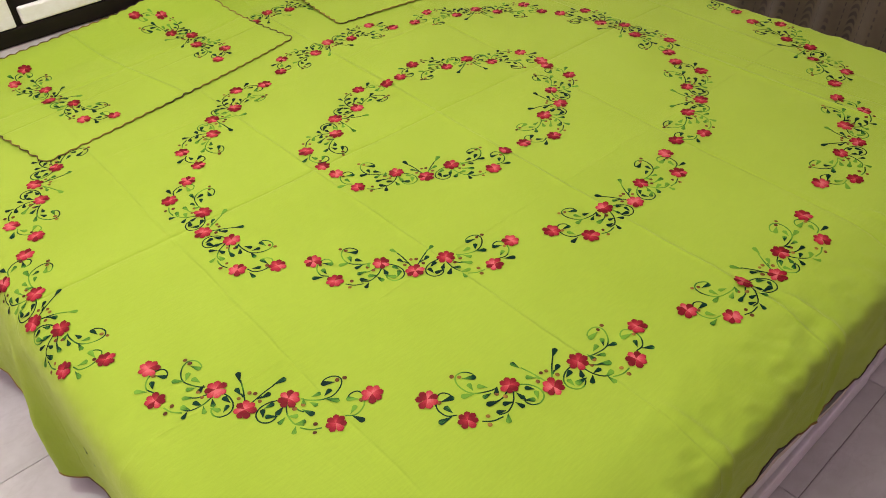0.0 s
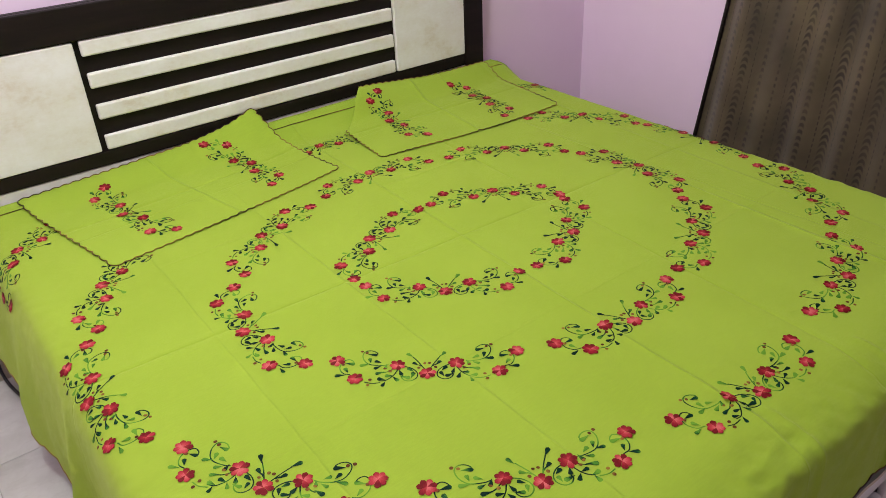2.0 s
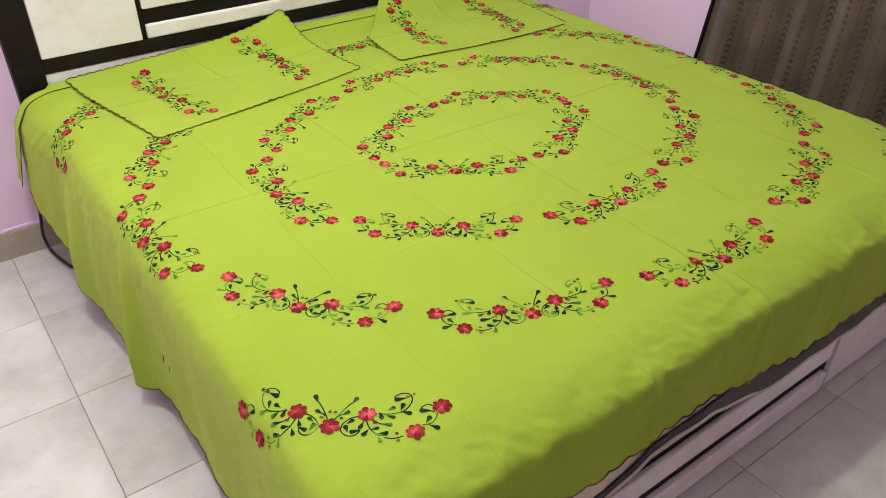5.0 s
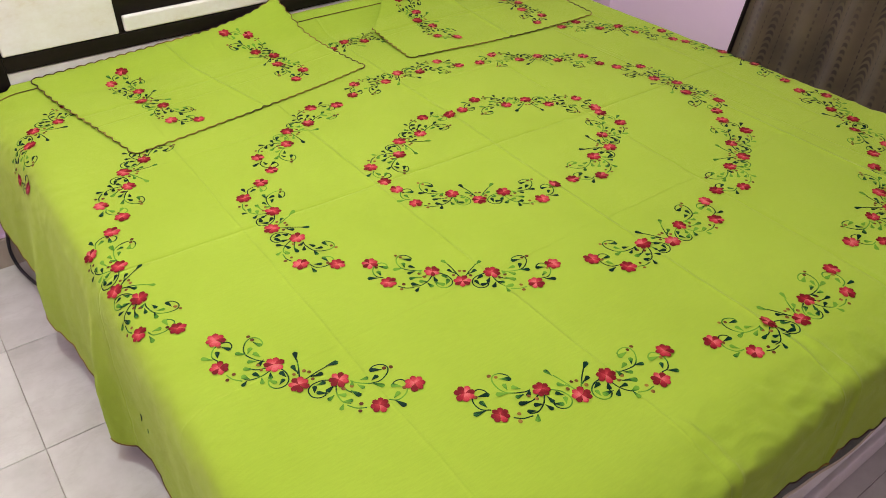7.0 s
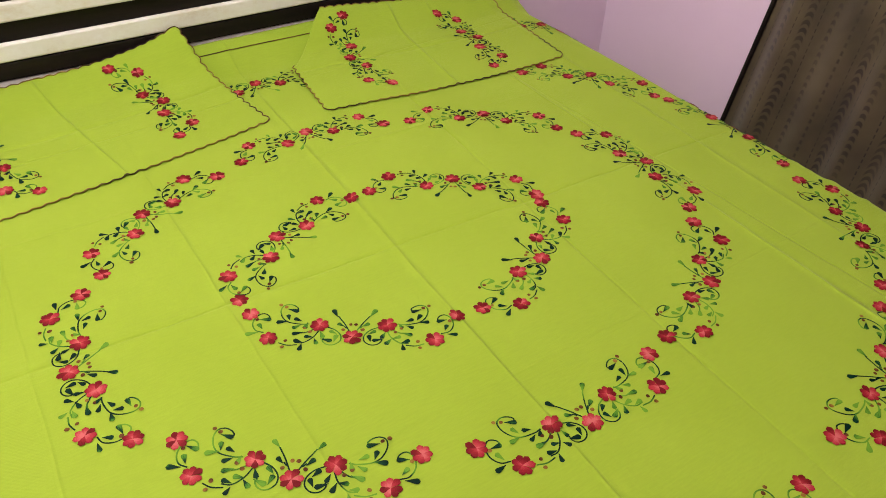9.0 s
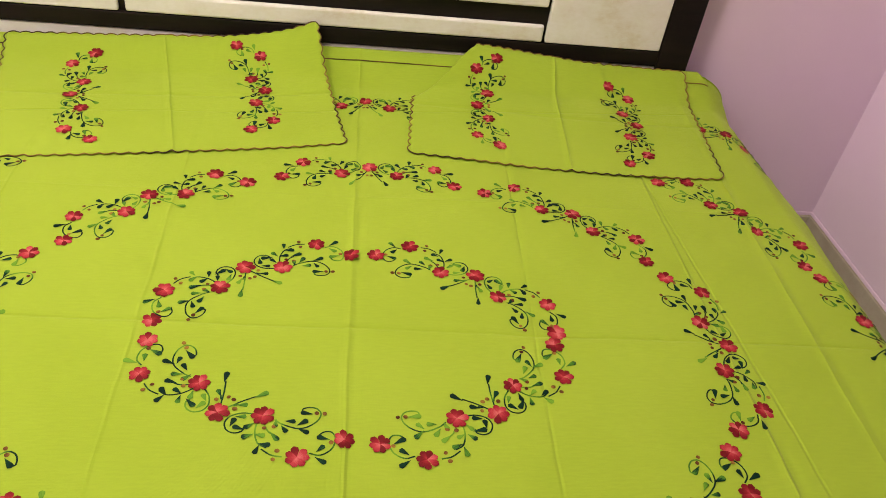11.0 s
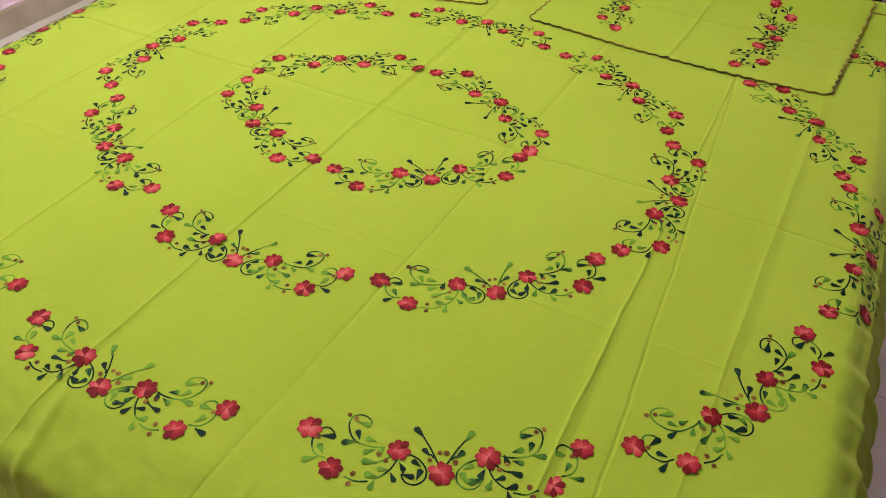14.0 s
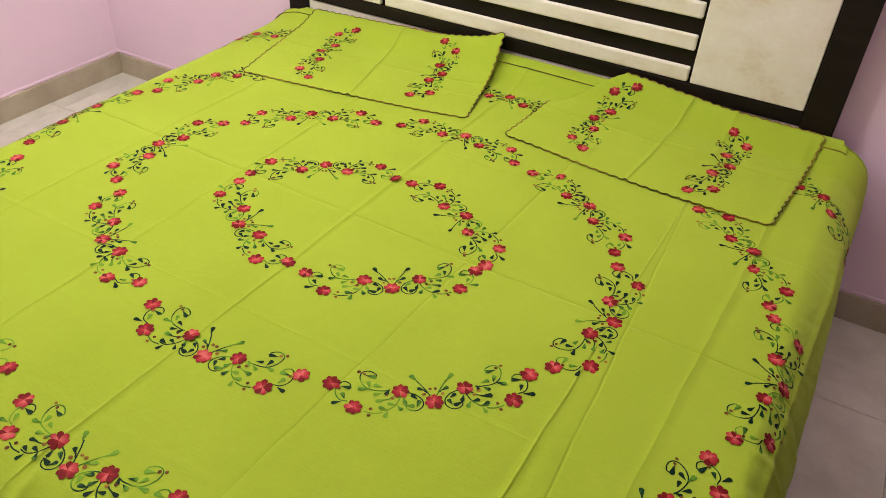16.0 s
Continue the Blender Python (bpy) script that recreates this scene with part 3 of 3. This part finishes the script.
def berry_mesh():
    bm = bmesh.new()
    top = bm.verts.new((0, 0, 0.0009))
    ring = [bm.verts.new((0.0041 * math.cos(k * math.pi / 5), 0.0037 * math.sin(k * math.pi / 5), 0.0003)) for k in range(10)]
    for k in range(10):
        bm.faces.new((top, ring[k], ring[(k + 1) % 10]))
    me = bpy.data.meshes.new("berry")
    bm.to_mesh(me)
    bm.free()
    me.materials.append(BERRY)
    me.shade_smooth()
    return me


FLOWER = flower_mesh()
LEAF_BIG, LEAF_SMALL = leaf_mesh("leaf", 0.0225, 0.0068, LEAF, 9), leaf_mesh("leaf", 0.0178, 0.0062, LEAF, 9)
DOT = berry_mesh()

# One garland in millimetres: u along it, v towards its inner side. The other half is its mirror image.
HALF_FLOWERS = ((63, 38), (153, 2), (196, 66))
HALF_STEMS = (
    ((49, 34), (33, 26), (22, 12), (22, -3), (33, -13), (46, -12), (54, -3), (52, 5)),
    ((83, 42), (97, 41), (121, 46), (134, 58), (140, 76), (137, 90), (127, 95), (116, 92), (108, 84), (110, 78)),
    ((63, 24), (72, 6), (88, -8), (104, -8)),
    ((72, 28), (86, 19), (96, 17)),
    ((99, -14), (117, -15), (133, -9)),
    ((164, 18), (180, 24), (188, 42), (183, 61), (171, 69), (160, 62), (158, 50)),
    ((6, 22), (18, 45), (30, 64)),
    ((12, 30), (18, 37)),
)
# u, v, heading in degrees, 1 for a large leaf
HALF_LEAVES = (
    (36, 71, 56, 1), (24, 39, 40, 0), (36, 20, 40, 0), (31, 3, 110, 0), (47, -1, 200, 1),
    (66, -5, 240, 0), (81, 6, 10, 0), (98, -4, 15, 0), (93, -20, -75, 0), (102, 16, -8, 1),
    (105, 53, 25, 0), (106, 34, -22, 0), (123, 60, 75, 0), (134, 47, -2, 1), (117, 79, 200, 1),
    (167, 53, 185, 1), (173, 33, 65, 0), (186, 16, -8, 1), (88, 36, -70, 0), (56, 12, 250, 0),
)
HALF_BERRIES = ((142, 93), (131, 87), (90, 30), (79, 20), (121, -4), (125, -20), (18, 26), (5, 40), (181, 52))


def smooth_line(points, steps=5):
    """Catmull-Rom through the points."""
    p = [Vector((a, b2)) for a, b2 in points]
    p = [2 * p[0] - p[1], *p, 2 * p[-1] - p[-2]]
    out = []
    for k in range(1, len(p) - 2):
        for q in range(steps):
            f = q / steps
            out.append(0.5 * (2 * p[k] + (p[k + 1] - p[k - 1]) * f + (2 * p[k - 1] - 5 * p[k] + 4 * p[k + 1] - p[k + 2]) * f * f + (3 * p[k] - p[k - 1] - 3 * p[k + 1] + p[k + 2]) * f ** 3))
    out.append(p[-2])
    return out


STEM_LINES = []
for stem in HALF_STEMS:
    for sign in (1, -1):
        STEM_LINES.append([(sign * q.x / 1000, q.y / 1000) for q in smooth_line(stem)])


def garland(parent, frame_at, origin, base, rng, scale=1.0):
    """One embroidered garland on parent. frame_at(s, t, angle, lift) gives poses on the cloth; base: the direction of its u axis."""
    ca, sa = math.cos(base), math.sin(base)

    def spot(u, v):
        return origin[0] + scale * (u * ca - v * sa), origin[1] + scale * (u * sa + v * ca)

    back = parent.matrix_world.inverted()
    verts, faces = [], []
    for line in STEM_LINES:
        first = len(verts)
        n = len(line)
        for k, (u, v) in enumerate(line):
            u0, v0 = line[max(k - 1, 0)]
            u1, v1 = line[min(k + 1, n - 1)]
            w = math.atan2(v1 - v0, u1 - u0)
            half = 0.0013
            du, dv = -math.sin(w) * half, math.cos(w) * half
            for q, lift in ((1, 0.0004), (0, 0.0010), (-1, 0.0004)):
                m = frame_at(*spot(u + q * du, v + q * dv), 0.0, lift)
                verts.append(tuple(back @ m.translation))
        for k in range(n - 1):
            a = first + 3 * k
            faces += [(a, a + 1, a + 4, a + 3), (a + 1, a + 2, a + 5, a + 4)]
    me = bpy.data.meshes.new("garland")
    me.from_pydata(verts, [], faces)
    me.materials.append(VINE)
    me.shade_smooth()
    whole = new("garland", me)
    whole.parent = parent
    whole["label"] = "embroidered garland of pink flowers and green vines"

    def lay(name, me2, u, v, turn, size):
        ob = new(name, me2)
        ob.parent = whole
        m = frame_at(*spot(u / 1000, v / 1000), base + turn, 0.0009)
        ob.matrix_local = back @ m @ Matrix.Diagonal((size, size, 1, 1))

    lay("flower", FLOWER, 0, 6, rng.uniform(0, 6.3), 0.98)
    for sign in (1, -1):
        flip = (lambda d: math.radians(d)) if sign > 0 else (lambda d: math.pi - math.radians(d))
        for u, v in HALF_FLOWERS:
            lay("flower", FLOWER, sign * u, v, rng.uniform(0, 6.3), rng.uniform(0.88, 1.0))
        for u, v, d, big in HALF_LEAVES:
            lay("leaf", LEAF_BIG if big else LEAF_SMALL, sign * u + rng.uniform(-1, 1), v + rng.uniform(-1, 1), flip(d) + rng.uniform(-0.2, 0.2), rng.uniform(0.9, 1.1))
        for u, v in HALF_BERRIES:
            lay("berry", DOT, sign * u, v, rng.uniform(0, 6), rng.uniform(0.85, 1.1))
    return whole


bpy.context.view_layer.update()
rng = random.Random(5)
# middle of each garland's base line and the direction in which it runs, in degrees
INNER = ((-0.247, -0.175, -32), (0.209, -0.175, 34), (0.214, 0.180, 148), (-0.241, 0.186, -151))
MIDDLE = ((0.459, -0.416, 35), (0.680, -0.009, 90), (0.465, 0.404, 145), (0.006, 0.558, 178), (-0.461, 0.410, -145), (-0.706, 0.010, -92), (-0.470, -0.396, -36), (0.004, -0.558, 1))
OUTER = ((0.004, -0.880, -1), (-0.492, -0.768, -20), (-0.882, -0.453, -52), (-1.062, 0.010, -90), (-0.895, 0.450, -126),
         (0.0, 0.878, 180), (0.888, 0.436, 128), (1.040, 0.005, 90), (0.907, -0.465, 61), (0.534, -0.777, 22))
CORNERS = ((-0.993, -0.786, -40), (-1.020, 0.806, -138), (1.000, 0.812, 138), (0.985, -0.800, 40))
for x, y, run in INNER + MIDDLE + OUTER + CORNERS:
    garland(bedspread, sheet_frame, (x, y), math.radians(run), rng)


# ---- pillow covers ----
def cover_left(u, v):
    """West cover: its back edge leans on the headboard and rises to a peak at one corner."""
    a, b2, c2, d = Vector((-0.834, 0.521, 0)), Vector((-0.052, 0.655, 0)), Vector((-0.140, 1.088, 0)), Vector((-0.948, 1.078, 0))
    p = a * (1 - u) * (1 - v) + b2 * u * (1 - v) + c2 * u * v + d * (1 - u) * v
    p.y -= 0.010 * math.sin(math.pi * u) * (1 - v)
    rise = (0.002 + 0.016 * u + 0.050 * u ** 7) * v ** 2.2 + 0.008 * v * (1 - v)
    return p.x, p.y, ZT + head_rise(p.x, p.y) + 0.0034 + 0.002 * v + rise


def cover_right(u, v):
    """East cover: one back corner is turned under, so that edge runs slanting."""
    left = Vector((0.105 + 0.045 * v, 0.624 + 0.466 * v, 0))
    right = Vector((0.894 + 0.050 * v, 0.577 + 0.493 * v, 0))
    p = left.lerp(right, u)
    p.y -= 0.020 * math.sin(math.pi * u) * (1 - v)
    # the fold of the turned corner: what lies past it is doubled back below
    a, d = Vector((0.139, 0.895, 0)), Vector((0.178, 0.195, 0)).normalized()
    side = d.cross(p - a).z
    under = 0.0
    if side > 0:
        along = min(max(0.0, (p - a).dot(d)), 0.262)
        p = a + d * along + Vector((d.y, -d.x, 0)) * 0.25 * side
        under = min(0.0024, 0.4 * side)
    f = min(max((p.y - 0.72) / 0.37, 0.0), 1.0)
    rise = 0.002 * v + 0.010 * v * (1 - v) + 0.030 * f * f * (3 - 2 * f) * math.exp(-((p.x - 0.30) / 0.22) ** 2)
    return p.x, p.y, ZT + head_rise(p.x, p.y) + 0.0040 + 0.002 * v + rise - under


def build_cover(shape, label, seed, hem_from, motif_us):
    cov = empty("pillow_cover", (0, 0, ZT), label, "pillow cover", "pillow covers on the bed")
    rngc = random.Random(seed)

    def place(u, v, lift=0.0):
        x, y, z = shape(min(max(u, 0), 1), min(max(v, 0), 1))
        z += top_relief(x, y) + 0.002 * hash_noise(x * 5, y * 5, seed) + 0.0030 * math.exp(-((u - 0.5) / 0.009) ** 2) - 0.0025 * math.exp(-((v - 0.5) / 0.012) ** 2)
        return Vector((x, y, z + lift))

    nu, nv = 180, 110
    arr = np.zeros((nv, nu, 3))
    for j in range(nv):
        for i in range(nu):
            u, v = i / (nu - 1), j / (nv - 1)
            edge_u = 0.0075 * abs(math.sin(u * math.pi * 26))
            edge_v = 0.0075 * abs(math.sin(v * math.pi * 15))
            p = place(u, v)
            if j == 0:
                p.y -= edge_u
            if j == nv - 1:
                p.z += edge_u * 0.6
            if i == 0:
                p.x -= edge_v
            if i == nu - 1:
                p.x += edge_v
            arr[j, i] = (p.x, p.y, p.z - ZT)
    cl = grid_mesh("cover_cloth", arr, COVER_LIME, cov)
    so = cl.modifiers.new("thickness", "SOLIDIFY")
    so.thickness, so.offset = 0.0008, -1
    j0, i0 = int(hem_from[0] * nv), int(hem_from[1] * nu)
    lift = np.array((0, 0, 0.0004))
    tube("hem", [*(arr[:j0 + 1, 0][::-1] + lift), *(arr[0, 1:] + lift), *(arr[1:, -1] + lift), *(arr[-1, ::-1][1:nu - i0] + lift)], 0.0016, HEM, cov, 5)

    def cover_frame(s, t, angle, lift=0.0):
        # s, t: metres across and up the cover
        e = 0.006
        W, D = 0.80, 0.47

        def at(a, b2):
            return place(a / W, b2 / D)
        dx = at(s + e * math.cos(angle), t + e * math.sin(angle)) - at(s - e * math.cos(angle), t - e * math.sin(angle))
        dy = at(s - e * math.sin(angle), t + e * math.cos(angle)) - at(s + e * math.sin(angle), t - e * math.cos(angle))
        x = dx.normalized()
        z = x.cross(dy).normalized()
        y = z.cross(x)
        m = Matrix((x, y, z)).transposed().to_4x4()
        m.translation = at(s, t) + z * lift
        return m

    bpy.context.view_layer.update()
    for u, v, outward in motif_us:
        garland(cov, cover_frame, (u * 0.80, v * 0.47), outward + math.pi / 2, rngc, 0.9)
    return cov


build_cover(cover_left, "lime green embroidered pillow cover leaning on the headboard", 3, (1.0, 0.0), ((0.205, 0.48, math.pi), (0.805, 0.54, 0.0)))
build_cover(cover_right, "lime green embroidered pillow cover with one corner turned under", 8, (0.58, 0.21), ((0.208, 0.53, math.pi), (0.775, 0.47, 0.0)))


# ---- grey blanket peeping out below the bedspread ----
blanket = empty("under_blanket", (0, -1.0, 0.4), "grey woollen blanket with pale piping under the bedspread", "blanket")
n = 160
rows = np.zeros((14, n, 3))
for j in range(14):
    for i in range(n):
        x = -1.04 + 2.02 * i / (n - 1)
        low = float(np.interp(x, (-1.0, -0.6, -0.482, -0.35, -0.139, 0.113, 0.534, 0.665, 0.83, 1.0), (0.26, 0.25, 0.262, 0.300, 0.300, 0.242, 0.243, 0.250, 0.195, 0.18))) + 0.006 * hash_noise(x * 14, 1.5)
        high = low + float(np.interp(x, (-0.6, -0.35, -0.12, 0.0, 0.2), (0.016, 0.022, 0.036, 0.10, 0.25)))
        f = j / 13
        z = low + (high - low) * f
        rows[j, i] = (x, -1.012 - 0.005 * hash_noise(x * 9, z * 9) - 0.004 * (1 - f) + 1.0, z - 0.4)
wool = grid_mesh("blanket_cloth", rows, GREY, blanket)
so = wool.modifiers.new("thickness", "SOLIDIFY")
so.thickness, so.offset = 0.006, 0
tube("piping", list(rows[0]), 0.0065, ECRU, blanket, 6)

# ---- cream sheet between the blanket and the bedspread ----
n = 90
rows = np.zeros((9, n, 3))
for j in range(9):
    for i in range(n):
        x = -0.85 + 0.93 * i / (n - 1)
        z = 0.27 + 0.125 * j / 8
        rows[j, i] = (x + 0.4, 0.003 * hash_noise(x * 11, z * 12, 2.0) - 0.004 * (1 - j / 8), z - 0.3)
under_sheet = empty("under_sheet", (-0.4, -1.003, 0.3), "cream cotton sheet showing below the bedspread hem", "bed sheet")
so = grid_mesh("sheet_cloth", rows, ECRU, under_sheet).modifiers.new("thickness", "SOLIDIFY")
so.thickness, so.offset = 0.003, 1

# ---- dark door behind the curtains ----
door = tagged(mesh_object("door_1", box(1.605, 1.648, -1.25, 0.33, 0.0, 2.15, 0.004), WENGE), "dark wenge door frame behind the curtains", "door", kind="structure")


# ---- curtains ----
def build_curtain(label, x, north, south, lean, drift, waves, seed):
    """A hanging curtain between two edges in y at knee height; the north edge draws in by lean for each metre of height."""
    cur = empty("curtain", (x, (north + south) / 2, 0), label, "curtain", "curtains before the door")
    nu, nv = 260, 46
    arr, uv = np.zeros((nv, nu, 3)), np.zeros((nv, nu, 2))
    for j in range(nv):
        for i in range(nu):
            u, z = i / (nu - 1), 0.04 + 2.25 * j / (nv - 1)
            hi = north - lean * (z - 0.38)
            lo = south - drift * (z - 0.38)
            bend = u * waves + 0.5 * math.sin(u * 9 + seed) + 0.25 * math.sin(z * 1.7 + u * 4)
            deep = 0.55 + 0.45 * hash_noise(u * 4.0, z * 0.5, seed)
            fold = 0.026 * deep * math.sin(bend) + 0.008 * math.sin(u * 21 + 1.0 + 0.4 * z) + 0.008 * hash_noise(u * 9, z * 0.9, seed + 2.0)
            arr[j, i] = (fold - 0.012, hi + (lo - hi) * u - (north + south) / 2 + 0.006 * hash_noise(u * 3, z * 2, seed), z)
            uv[j, i] = (seed + u * 1.5 * abs(north - south) + 0.012 * hash_noise(z * 1.2, u * 5, 3.0), z)
    cl = grid_mesh("curtain_cloth", arr, BROWN, cur, uv)
    so = cl.modifiers.new("thickness", "SOLIDIFY")
    so.thickness = 0.002
    tube("curtain_hem", list(arr[:, -1]), 0.0022, PALE_HEM, cur, 5)
    # dark cord added down the north edge in place of the shade there
    tube("curtain_edge_shade", list(arr[:, 0]), 0.009, WENGE, cur, 6)
    return cur


build_curtain("brown satin curtain with columns of printed leaves", 1.585, 0.405, -0.512, 0.125, 0.0, 34.0, 1.0)
build_curtain("brown printed curtain drawn beside a dark gap", 1.60, -0.600, -1.22, -0.22, 0.0, 26.0, 4.0)

# ---- cable on the floor ----
line = [(-1.135, 1.125, 0.34), (-1.145, 1.12, 0.24), (-1.155, 1.11, 0.15), (-1.168, 1.10, 0.075), (-1.160, 1.06, 0.02), (-1.130, 0.95, 0.008), (-1.06, 0.80, 0.008)]
xy = smooth_line([(a, b2) for a, b2, _ in line])
zs = np.interp(np.linspace(0, len(line) - 1, len(xy)), range(len(line)), [q[2] for q in line])
cab = tube("power_cable", [(p.x, p.y, z) for p, z in zip(xy, zs)], 0.006, CABLE)
tagged(cab, "black power cable hanging to the floor beside the bed", "cable")

# ---- floor tiles ----
PX, PY, JOINT = 0.4478, 0.440, 0.0009
ix0, ix1 = math.floor((XL - 0.503) / PX), math.ceil((XR - 0.503) / PX)
iy0, iy1 = math.floor((YF + 1.05) / PY), math.ceil((YB + 1.05) / PY)
bm = box(JOINT, PX - JOINT, JOINT, PY - JOINT, -0.010, 0.0, 0.0012, 1)
tile_me = bpy.data.meshes.new("tile")
bm.to_mesh(tile_me)
bm.free()
tile_me.materials.append(TILE)
for i in range(ix0, ix1):
    for j in range(iy0, iy1):
        ob = new("tile", tile_me)
        ob.parent = floor
        ob.location = (0.503 + i * PX, -1.05 + j * PY, 0.0)
